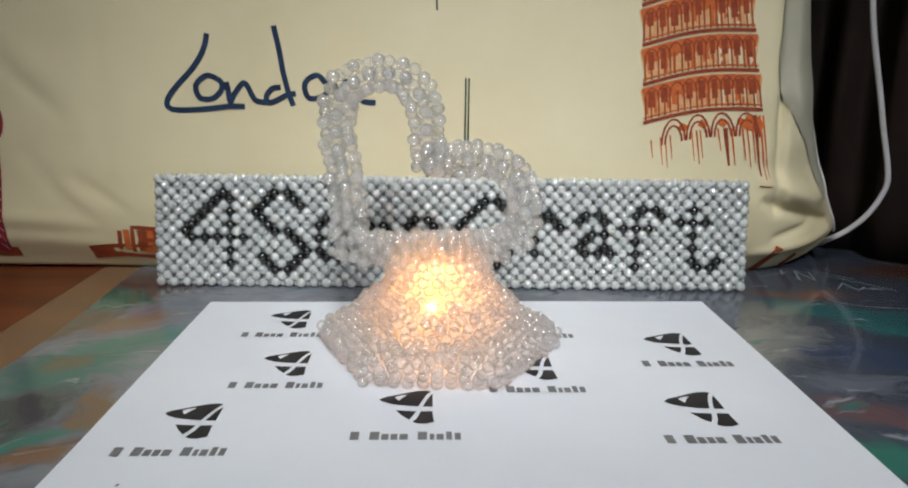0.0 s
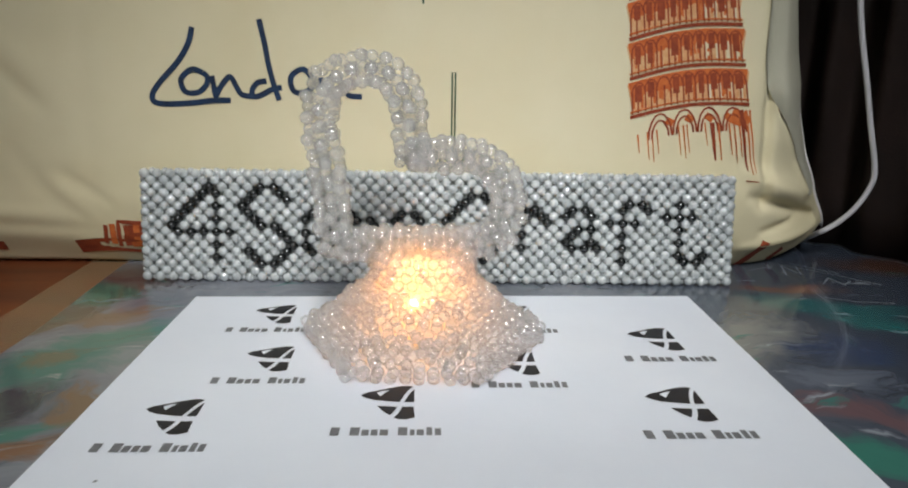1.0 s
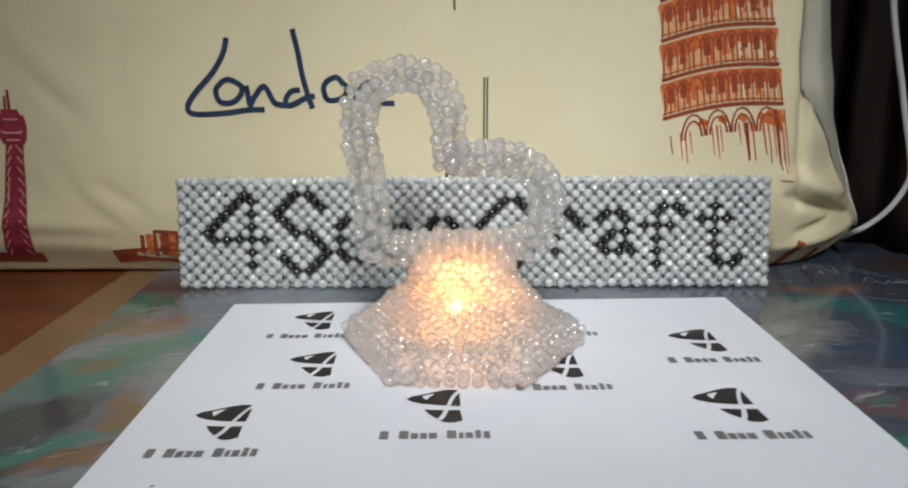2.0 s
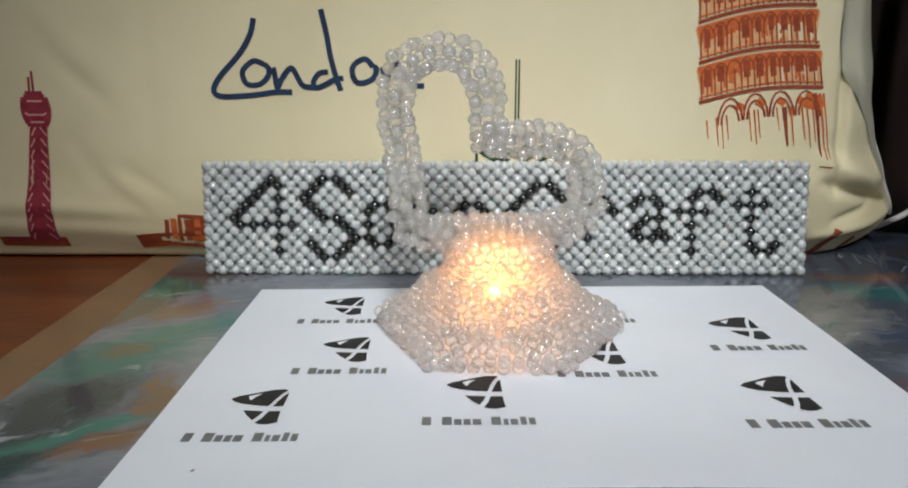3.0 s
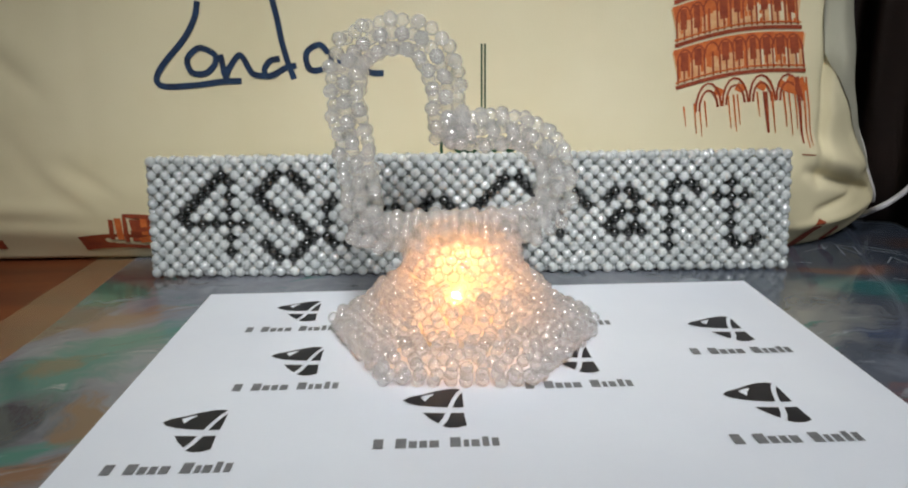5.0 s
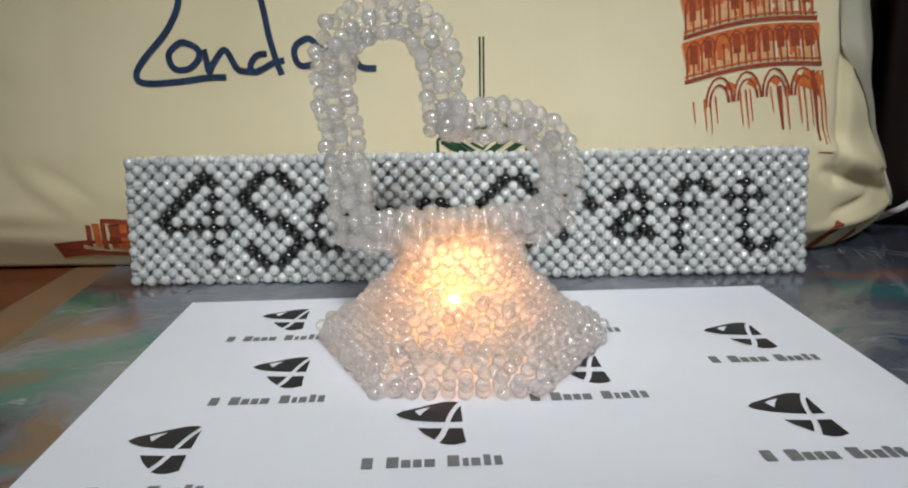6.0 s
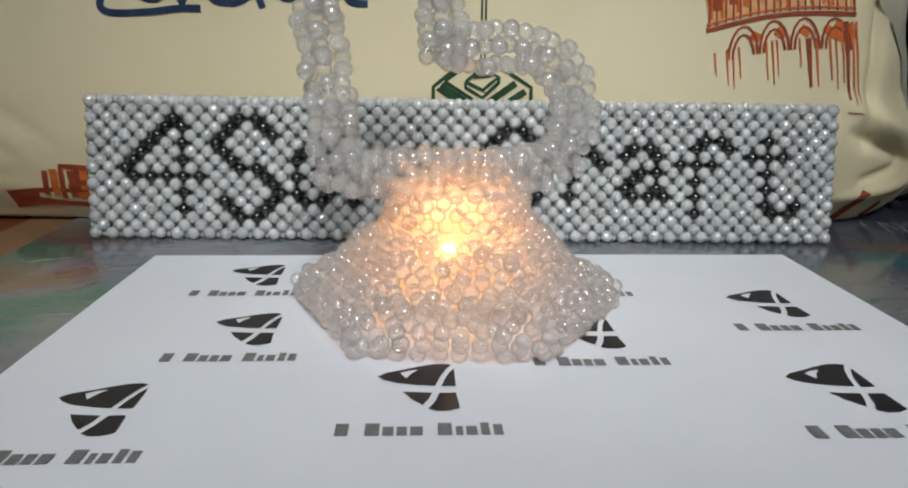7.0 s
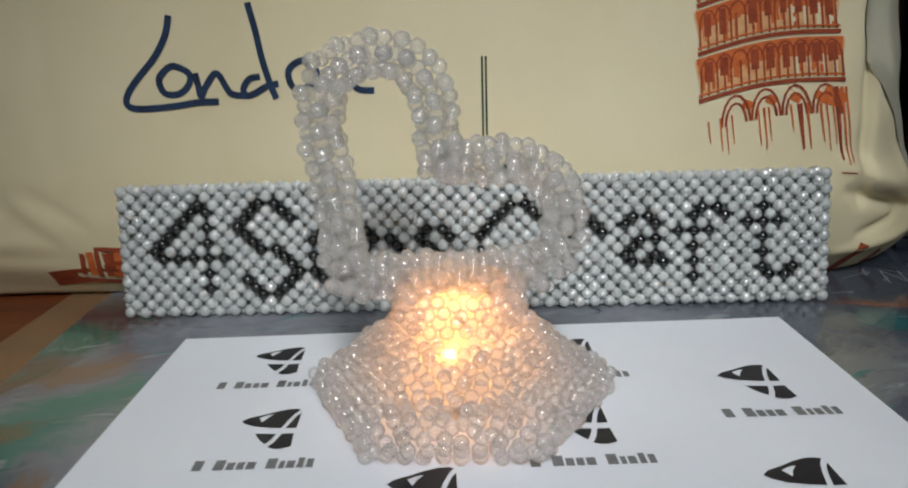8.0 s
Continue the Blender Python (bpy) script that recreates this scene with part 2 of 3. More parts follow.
# ---- mesh helpers ----
def mesh_object(name, bm, mat, smooth=False):
    data = bpy.data.meshes.new(name)
    bmesh.ops.recalc_face_normals(bm, faces=bm.faces)
    bm.to_mesh(data)
    bm.free()
    data.materials.append(mat)
    if smooth:
        data.polygons.foreach_set("use_smooth", [True] * len(data.polygons))
    return new(name, data)


def part(name, bm, mat, parent, label="", smooth=False):
    ob = mesh_object(name, bm, mat, smooth)
    ob.parent = parent
    return tagged(ob, label)


def box(bm, lo, hi, bevel=0.0):
    made = bmesh.ops.create_cube(bm, size=1, matrix=Matrix.LocRotScale([(a + b) / 2 for a, b in zip(lo, hi)], None, [b - a for a, b in zip(lo, hi)]))
    if bevel:
        edges = {e for v in made["verts"] for e in v.link_edges}
        bmesh.ops.bevel(bm, geom=list(edges), offset=bevel, segments=2, affect="EDGES")
    return bm


def unit_ball(levels):
    bm = bmesh.new()
    bmesh.ops.create_icosphere(bm, subdivisions=levels, radius=1)
    return bm


def bead_mesh(name, radius, mat, levels=3):
    """A bead with a slightly flattened pole round its thread hole."""
    bm = unit_ball(levels)
    for v in bm.verts:
        v.co *= radius
        v.co.x *= 0.94
    data = bpy.data.meshes.new(name)
    bm.to_mesh(data)
    bm.free()
    data.materials.append(mat)
    data.polygons.foreach_set("use_smooth", [True] * len(data.polygons))
    return data


def joined_beads(name, places, radius, mat, parent, label, levels=3):
    bm = unit_ball(levels)
    base = np.array([v.co[:] for v in bm.verts])
    tris = np.array([[v.index for v in f.verts] for f in bm.faces])
    bm.free()
    verts = np.concatenate([base * (radius * random.uniform(0.94, 1.04)) + np.array(p) for p in places])
    faces = np.concatenate([tris + k * len(base) for k in range(len(places))])
    data = bpy.data.meshes.new(name)
    data.from_pydata(verts.tolist(), [], faces.tolist())
    data.materials.append(mat)
    data.polygons.foreach_set("use_smooth", [True] * len(data.polygons))
    ob = new(name, data)
    ob.parent = parent
    return tagged(ob, label, kind="stuff")


def single_beads(data, places, parent, label=""):
    for p in places:
        ob = new("bead", data)
        ob.parent = parent
        ob.matrix_local = Matrix.LocRotScale(p, Euler([random.uniform(0, 6.28) for _ in range(3)]), [random.uniform(0.96, 1.04)] * 3)
        if label:
            tagged(ob, label)


def smooth_line(points, steps=6, closed=False):
    """Points of a smooth line through the given ones."""
    n, out = len(points), []
    pts = [Vector(p) for p in points]
    for k in range(n if closed else n - 1):
        if closed:
            a, b, c, d = (pts[(k + j - 1) % n] for j in range(4))
        else:
            a, b, c, d = pts[max(k - 1, 0)], pts[k], pts[k + 1], pts[min(k + 2, n - 1)]
        for j in range(steps):
            t = j / steps
            out.append(0.5 * (2 * b + (c - a) * t + (2 * a - 5 * b + 4 * c - d) * t * t + (3 * b - a - 3 * c + d) * t ** 3))
    if not closed:
        out.append(pts[-1])
    return out


def rod(bm, points, radius, sides=10):
    """A round bar along a line."""
    rings = []
    for k, p in enumerate(points):
        way = (points[min(k + 1, len(points) - 1)] - points[max(k - 1, 0)]).normalized()
        side = way.cross(Vector((0, 1, 0.01))).normalized()
        up = side.cross(way)
        rings.append([bm.verts.new(p + radius * (math.cos(a) * side + math.sin(a) * up)) for a in (2 * math.pi * j / sides for j in range(sides))])
    for r, s in zip(rings, rings[1:]):
        for j in range(sides):
            bm.faces.new((r[j], r[(j + 1) % sides], s[(j + 1) % sides], s[j]))
    bm.faces.new(rings[0])
    bm.faces.new(rings[-1])
    return bm


def step(a, b, x):
    t = min(max((x - a) / (b - a), 0), 1)
    return t * t * (3 - 2 * t)


# ---- the room ----
def slab(name, lo, hi, mat, label, category):
    return tagged(mesh_object(name, box(bmesh.new(), lo, hi), mat), label, category, kind="structure")


slab("floor", (-1.7, -1.9, -0.80), (1.7, 0.9, -0.75), M["floor"], "dull brown tiled floor of the room", "floor")
slab("ceiling", (-1.7, -1.9, 1.75), (1.7, 0.9, 1.80), M["plaster"], "plain white plastered ceiling of the room", "ceiling")
slab("wall_north", (-1.7, 0.85, -0.75), (1.7, 0.95, 1.75), M["plaster"], "plain pale plastered wall behind the table", "wall")
slab("wall_south", (-1.7, -1.95, -0.75), (1.7, -1.85, 1.75), M["plaster"], "plain pale plastered wall facing the table", "wall")
slab("wall_west", (-1.75, -1.85, -0.75), (-1.65, 0.85, 1.75), M["plaster"], "plain pale plastered side wall", "wall")
slab("wall_east", (1.65, -1.85, -0.75), (1.75, 0.85, 1.75), M["plaster"], "plain pale plastered side wall", "wall")

# unseen panel lamp and stand, made up as a body for the key light
fixture = new("added_panel_lamp")
fixture.matrix_world = look(PANEL, AIM)
tagged(fixture, "added white panel lamp on a thin stand, out of view, aimed at the table", "lamp")
part("housing", box(bmesh.new(), (-0.28, -0.23, 0.015), (0.28, 0.23, 0.05), 0.006), M["fixture"], fixture)
part("diffuser", box(bmesh.new(), (-0.26, -0.21, 0.004), (0.26, 0.21, 0.013), 0.002), M["tube"], fixture, "glowing white diffuser of the added lamp")
stand = tagged(mesh_object("lamp_stand", rod(bmesh.new(), [Vector((0.08, -1.02, -0.75)), Vector((0.08, -1.02, 0.2)), Vector((0.08, -1.02, 1.16))], 0.012), M["fixture"], True),
               "thin white stand of the added lamp on the floor", "lamp stand")


# ---- table, cover, paper ----
table = new("table")
table.location = (-0.1, 0.1, -0.75)
tagged(table, "red-brown polished wooden table under a marbled cover", "table")
part("tabletop", box(bmesh.new(), (-0.8, -0.5, 0.715), (0.62, 0.5, 0.7485), 0.004), M["wood"], table)
for lx in (-0.74, 0.56):
    for ly in (-0.44, 0.44):
        part("leg", box(bmesh.new(), (lx - 0.03, ly - 0.03, 0), (lx + 0.03, ly + 0.03, 0.715), 0.004), M["wood"], table)


def table_cover():
    bm = bmesh.new()
    nx, ny = 60, 70
    grid = []
    for i in range(nx + 1):
        row = []
        for j in range(ny + 1):
            x, y = -0.220 + 0.732 * i / nx, -0.38 + 0.96 * j / ny
            edge = 0.004 * noise.noise(Vector((x * 4, y * 9, 2))) * step(0.08, 0.0, i / nx)
            row.append(bm.verts.new((x + edge, y, 0.0)))
        grid.append(row)
    for i in range(nx):
        for j in range(ny):
            bm.faces.new((grid[i][j], grid[i + 1][j], grid[i + 1][j + 1], grid[i][j + 1]))
    ext = bmesh.ops.extrude_face_region(bm, geom=list(bm.faces))
    for v in (g for g in ext["geom"] if isinstance(g, bmesh.types.BMVert)):
        v.co.z -= 0.0014
    return bm


cover = tagged(mesh_object("table_cover", table_cover(), M["marble"]), "glossy marbled table cover in teal, grey and brown on the table", "table cover")

for scratch in ([(0.245, 0.262), (0.252, 0.285), (0.256, 0.262), (0.262, 0.283)], [(0.252, 0.288), (0.275, 0.268), (0.300, 0.240)], [(0.262, 0.290), (0.285, 0.266)],
                [(0.262, 0.244), (0.272, 0.256), (0.274, 0.240), (0.283, 0.248)], [(0.246, 0.214), (0.262, 0.206), (0.285, 0.203)]):
    bm = bmesh.new()
    for (ax, ay), (bx, by) in zip(scratch, scratch[1:]):
        side = Vector((by - ay, ax - bx, 0)).normalized() * 0.0005
        a, b = Vector((ax, ay, 0.0004)), Vector((bx, by, 0.0004))
        bm.faces.new([bm.verts.new(q) for q in (a - side, b - side, b + side, a + side)])
    part("scratch", bm, M["scratch"], cover, "pale scratch in the gloss")

part("clear_edge", box(bmesh.new(), (-0.2485, -0.38, -0.0014), (-0.2165, 0.58, -0.0006)), M["film"], cover, "clear film edge of the cover")

PAPER_Z = 0.0012


def paper_height(x, y):
    """The sheet lies flat and lifts a little along its near edge."""
    lift = 0.0022 * step(0.05, 0.0, y) * (0.5 + 0.5 * math.sin(x * 24 + 1.0))
    return PAPER_Z + lift + 0.0002 * noise.noise(Vector((x * 12, y * 12, 5)))


def paper_sheet():
    bm = bmesh.new()
    nx, ny = 48, 36
    grid = [[None] * (ny + 1) for _ in range(nx + 1)]
    for i in range(nx + 1):
        for j in range(ny + 1):
            u, v = i / nx, j / ny
            x = (-0.1500 + 0.0010 * v) * (1 - u) + (0.1560 + 0.0010 * v) * u
            y = 0.0005 + v * (0.2098 + 0.0035 * u)
            grid[i][j] = bm.verts.new((x, y, paper_height(x, y)))
    for i in range(nx):
        for j in range(ny):
            bm.faces.new((grid[i][j], grid[i + 1][j], grid[i + 1][j + 1], grid[i][j + 1]))
    ext = bmesh.ops.extrude_face_region(bm, geom=list(bm.faces))
    for v in (g for g in ext["geom"] if isinstance(g, bmesh.types.BMVert)):
        v.co.z -= 0.0004
    return bm


paper = tagged(mesh_object("paper_sheet", paper_sheet(), M["paper"]), "white printed paper sheet with dark emblems lying on the table cover", "paper")


def flat_shape(bm, outline, x, y, lift=0.0003):
    """A filled printed shape lying on the paper."""
    verts = [bm.verts.new((x + a, y + b, paper_height(x + a, y + b) + lift)) for a, b in outline]
    bm.faces.new(verts)
    bmesh.ops.triangulate(bm, faces=[f for f in bm.faces if len(f.verts) > 4])


MM = 0.001
CAP = [(0, -1.4), (2.4, 1.0), (8, 3.3), (12, 5.3), (16.7, 7.0), (20, 7.2), (22.0, 6.4), (20.2, 3.4), (18.4, -1.6), (16.8, -7.6), (12, -7.0), (5.8, -5.6), (2, -3.6)]
NOTCH = [(6.6, 0.4), (9.0, 2.0), (12.0, 2.8), (10.0, 0.2), (8.4, -3.0)]
FLAP = [(22.7, 4.0), (22.8, -7.8), (18.6, -7.8), (19.8, -3.0), (21.2, 1.2)]
LOW_LEFT = [(7.6, -11.0), (15.9, -11.8), (14.8, -15.6), (13.2, -19.0), (10.0, -15.2)]
LOW_RIGHT = [(18.0, -11.8), (22.6, -11.8), (23.3, -20.8), (20, -22.3), (17, -22.2), (14.7, -21.0), (16.6, -17)]


def emblem(x, y, s=1.0):
    """A dark cap-like emblem over three plain bars."""
    bm = bmesh.new()
    for outline in (CAP, FLAP, LOW_LEFT, LOW_RIGHT):
        flat_shape(bm, [(a * MM * s, b * MM * s) for a, b in outline], x, y)
    part("emblem", bm, M["ink"], paper, "dark printed emblem of four plain shapes")
    bm = bmesh.new()
    flat_shape(bm, [(a * MM * s, b * MM * s) for a, b in NOTCH], x, y, 0.0005)
    part("emblem_notch", bm, M["paper"], paper)
    for a, b, top in ((-9, -5.6, 0), (-1.5, 2.2, 0), (3.0, 5.8, 1), (6.6, 9.2, 1), (10.0, 13.2, 1), (17, 20.6, 0), (21.6, 23.4, 1), (24.2, 27.0, 1), (28.0, 30.2, 0), (31.2, 33.6, 0.5)):
        bm = bmesh.new()
        outline = [(a, -28.6 - 1.7 * top), (b, -28.6 - 1.7 * top), (b, -34.8), (a, -34.8)]
        flat_shape(bm, [(p * MM * s, q * MM * s) for p, q in outline], x, y)
        part("caption_bar", bm, M["grey_ink"], paper)


for ex, ey, size in ((-0.125, 0.068, 1), (-0.097, 0.125, 1), (-0.107, 0.187, 1), (0.101, 0.151, 1.06), (0.089, 0.078, 1.07), (-0.0365, 0.0800, 1.03), (0.0220, 0.1215, 1.03), (0.030, 0.186, 1)):
    emblem(ex, ey, size)
speck = bmesh.new()
flat_shape(speck, [(0, 0), (0.0012, 0.0003), (0.0016, 0.0014), (0.0005, 0.0016)], -0.1235, 0.0135)
part("speck", speck, M["grey_ink"], paper, "small grey speck")


# ---- the pillow ----
def right_edge(z):
    return 0.301 - 0.2 * min(z, 0.3) + 0.012 * step(0.05, 0.0, z) + 0.009 * step(0.10, 0.03, z)


# creases (in) and ridges (out) of the cloth: two ends in the plan, depth, width
FOLDS = [(0.213, 0.26, 0.222, 0.05, 0.0050, 0.0045), (0.226, 0.13, 0.288, 0.030, -0.0045, 0.0060), (0.238, 0.11, 0.284, 0.036, 0.0045, 0.0040), (0.212, 0.056, 0.294, 0.030, 0.0042, 0.0040),
         (0.212, 0.018, 0.296, 0.026, -0.0032, 0.0045), (0.208, 0.072, 0.266, 0.052, -0.0035, 0.0060), (0.255, 0.075, 0.290, 0.030, -0.0030, 0.0040), (0.226, 0.030, 0.262, 0.036, 0.0030, 0.0030),
         (-0.36, 0.034, -0.22, 0.026, 0.0045, 0.005), (-0.34, 0.042, -0.25, 0.036, -0.003, 0.006),
         (-0.262, 0.062, -0.236, 0.040, -0.0042, 0.005), (-0.250, 0.066, -0.222, 0.046, 0.0030, 0.004), (-0.23, 0.20, -0.232, 0.06, 0.0032, 0.008), (-0.30, 0.17, -0.25, 0.12, -0.004, 0.010), (-0.29, 0.14, -0.26, 0.11, 0.004, 0.006), (-0.285, 0.085, -0.262, 0.050, 0.0030, 0.007),
         (0.075, 0.30, 0.072, 0.09, 0.0012, 0.006), (-0.03, 0.30, -0.034, 0.10, -0.0012, 0.010)]


def pillow_front(x, z):
    """Depth of the front of the pillow over the plan."""
    y = 0.2635 - 0.028 * x
    low = 0.020 + 0.010 * step(0.06, 0.25, x)
    y += low * max(0, 1 - z / 0.045) ** 2
    y += 0.05 * max(0, (z - 0.3) / 0.1) ** 2
    if x > 0.2:
        y += 0.085 * ((x - 0.2) / (right_edge(z) - 0.2)) ** 2
    if x < -0.42:
        y += 0.07 * ((-0.42 - x) / 0.08) ** 2
    fold = step(0.09, 0.03, z) + step(0.16, 0.24, x) + 0.35 * step(-0.15, -0.25, x)
    y += 0.0022 * fold * noise.noise(Vector((x * 7 + z * 9, z * 42, 1)))
    y += 0.0025 * noise.noise(Vector((x * 9, z * 5, 7)))
    for x0, z0, x1, z1, deep, wide in FOLDS:
        t = min(max(((x - x0) * (x1 - x0) + (z - z0) * (z1 - z0)) / ((x1 - x0) ** 2 + (z1 - z0) ** 2), 0), 1)
        off = math.hypot(x - x0 - t * (x1 - x0), z - z0 - t * (z1 - z0)) / wide
        if off < 3:
            y += (1.7 if x0 > 0.15 else 0.30) * deep * math.exp(-off * off) * math.sin(math.pi * (0.15 + 0.7 * t))
    return y


def pillow_body():
    bm = bmesh.new()
    nx, nz = 400, 200
    front, back = [], []
    for i in range(nx + 1):
        f, b = [], []
        for j in range(nz + 1):
            z = 0.001 + 0.399 * j / nz
            x = -0.5 + (right_edge(z) + 0.5) * i / nx
            z += 0.020 * step(0.235, 0.325, x) * step(0.06, 0.0, z)
            y = pillow_front(x, z)
            f.append(bm.verts.new((x, y, z)))
            rim = min(i, nx - i) / nx * 6, min(j, nz - j) / nz * 6
            thick = 0.02 + 0.10 * min(1, rim[0]) * min(1, rim[1])
            b.append(bm.verts.new((x, max(y, 0.2635 - 0.028 * x) + thick, z)))
        front.append(f), back.append(b)
    for i in range(nx):
        for j in range(nz):
            bm.faces.new((front[i][j], front[i + 1][j], front[i + 1][j + 1], front[i][j + 1]))
            bm.faces.new((back[i][j], back[i][j + 1], back[i + 1][j + 1], back[i + 1][j]))
    for i in range(nx):
        for j in (0, nz):
            bm.faces.new((front[i][j], front[i + 1][j], back[i + 1][j], back[i][j]))
    for j in range(nz):
        for i in (0, nx):
            bm.faces.new((front[i][j], front[i][j + 1], back[i][j + 1], back[i][j]))
    return bm


pillow = tagged(mesh_object("pillow", pillow_body(), M["cloth"], True), "cream cotton pillow with printed landmarks standing on the table", "pillow")


def on_cloth(x, z):
    """From the flat design to the standing cloth, which spreads it a little."""
    k = (0.2635 - 0.028 * x + 0.18) / (0.262 - 0.12 * x + 0.18)
    return Vector((-0.021 + (x + 0.02) * k, 0.1312 + (z - 0.13) * k))


def ribbon(bm, points, width, lift=0.0009, taper=False):
    """A printed stroke on the cloth through points of the plan (x, z)."""
    pts = [on_cloth(p[0], p[1]) for p in points]
    cut = [pts[0]]
    for a, b in zip(pts, pts[1:]):
        k = max(1, int((b - a).length / 0.004))
        cut += [a + (b - a) * (j + 1) / k for j in range(k)]
    left, right = [], []
    for k, p in enumerate(cut):
        way = (cut[min(k + 1, len(cut) - 1)] - cut[max(k - 1, 0)]).normalized()
        side = Vector((-way.y, way.x)) * width / 2
        if taper:
            side *= 1 - 0.7 * k / len(cut)
        for row, q in ((left, p + side), (right, p - side)):
            row.append(bm.verts.new((q.x, pillow_front(q.x, q.y) - 0.5 * lift, q.y)))
    for k in range(len(cut) - 1):
        bm.faces.new((left[k], left[k + 1], right[k + 1], right[k]))


def strokes(name, lines, width, mat, label="", lift=0.0009, curved=False, taper=False):
    bm = bmesh.new()
    for line in lines:
        ribbon(bm, smooth_line([(*p, 0) for p in line], 5) if curved else line, width, lift, taper)
    return part(name, bm, mat, pillow, label)


# handwritten word London
WORD = [
    [(-0.161, 0.161), (-0.164, 0.151), (-0.172, 0.139), (-0.185, 0.126), (-0.191, 0.118), (-0.191, 0.113), (-0.184, 0.111), (-0.165, 0.112), (-0.149, 0.114), (-0.138, 0.114)],
    [(-0.156, 0.132), (-0.163, 0.134), (-0.170, 0.129), (-0.171, 0.124), (-0.168, 0.119), (-0.160, 0.119), (-0.154, 0.124), (-0.153, 0.129), (-0.156, 0.132)],
    [(-0.150, 0.130), (-0.149, 0.124), (-0.148, 0.117), (-0.145, 0.122), (-0.139, 0.129), (-0.136, 0.128), (-0.133, 0.122), (-0.130, 0.118), (-0.123, 0.117)],
    [(-0.113, 0.127), (-0.119, 0.126), (-0.123, 0.121), (-0.122, 0.117), (-0.117, 0.118), (-0.109, 0.122), (-0.103, 0.123)],
    [(-0.116, 0.166), (-0.113, 0.151), (-0.111, 0.137), (-0.108, 0.124), (-0.105, 0.115)],
    [(-0.083, 0.130), (-0.088, 0.135), (-0.095, 0.132), (-0.097, 0.127), (-0.095, 0.121), (-0.090, 0.120), (-0.083, 0.123), (-0.081, 0.129), (-0.083, 0.130)],
    [(-0.077, 0.130), (-0.075, 0.120), (-0.072, 0.128), (-0.067, 0.132), (-0.063, 0.126), (-0.059, 0.119), (-0.050, 0.118)],
]
for word_line in WORD:
    strokes("letter_stroke", [word_line], 0.0036, M["blue"], "navy handwritten stroke of the word London", curved=True)


# leaning tower
def tower(u, v):
    """A place on the printed tower: u across, v storeys over the lowest ledge."""
    return (0.1214 - 0.0021 * v + u * (0.0716 - 0.0024 * v), 0.1080 + 0.0238 * v + 0.0096 * u + 0.0038 * math.sin(math.pi * u))


SPAN = [k / 12 for k in range(13)]
for v in range(5):
    strokes("printed_ledge", [[tower(u, v) for u in SPAN]], 0.0022, M["rust"], lift=0.0013)
    strokes("printed_ledge", [[tower(u, v + 0.12) for u in SPAN]], 0.0010, M["orange"], lift=0.0013)
    strokes("printed_wash", [[tower(u, v + 0.5) for u in SPAN]], 0.0175, M["peach"], "pale orange wash behind printed columns", lift=0.0007)
    strokes("printed_shade", [[tower(u, v + 0.70) for u in SPAN]], 0.0098, M["orange"], lift=0.0009)
    for k in range(11):
        u = 0.06 + 0.088 * k
        strokes("printed_shaft", [[tower(u, v + 0.14), tower(u, v + random.uniform(0.45, 0.58))]], 0.0022, M["cloth" if k > 6 else "peach"], lift=0.0010)
    cols = []
    for k in range(19):
        u = 0.02 + 0.96 * k / 18 + random.uniform(-0.010, 0.010)
        cols.append([tower(u, v + 0.06), tower(u, v + 0.62)])
    for col in cols:
        strokes("printed_column", [col], 0.0011, M["rust"], lift=0.0011)
    cols = [[tower(u, v + random.uniform(0.1, 0.3)), tower(u, v + 0.85)] for u in (random.uniform(0.03, 0.97) for _ in range(13))]
    for col in cols:
        strokes("printed_column", [col], 0.0017, M["orange"], lift=0.0010)
    arches = []
    for k in range(9):
        u0, u1 = 0.02 + 0.107 * k, 0.02 + 0.107 * (k + 1)
        arches.append([tower(u0 + (u1 - u0) * (1 - math.cos(a)) / 2, v + 0.6 + 0.24 * math.sin(a)) for a in (math.pi * j / 6 for j in range(7))])
    for k in range(9):
        u = 0.0735 + 0.107 * k
        if random.random() < 0.95:
            strokes("printed_shadow", [[tower(u, v + random.uniform(0.25, 0.42)), tower(u, v + 0.78)]], random.uniform(0.0034, 0.0052), M["rust"], lift=0.00105)
    for arch in arches:
        strokes("printed_arch", [arch], 0.0010, M["rust"], lift=0.0012)
base_arches, drips = [], []
for k in range(4):
    u0, u1 = 0.15 + 0.205 * k, 0.15 + 0.205 * k + 0.195
    for g in (1.0, 0.72):
        m, h = (u0 + u1) / 2, (u1 - u0) / 2 * g
        base_arches.append([tower(m - h * math.cos(a), -0.72 + 0.62 * g * math.sin(a)) for a in (math.pi * j / 8 for j in range(9))])
for arch in base_arches:
    strokes("printed_arch", [arch], 0.0013, M["rust"], lift=0.0011)
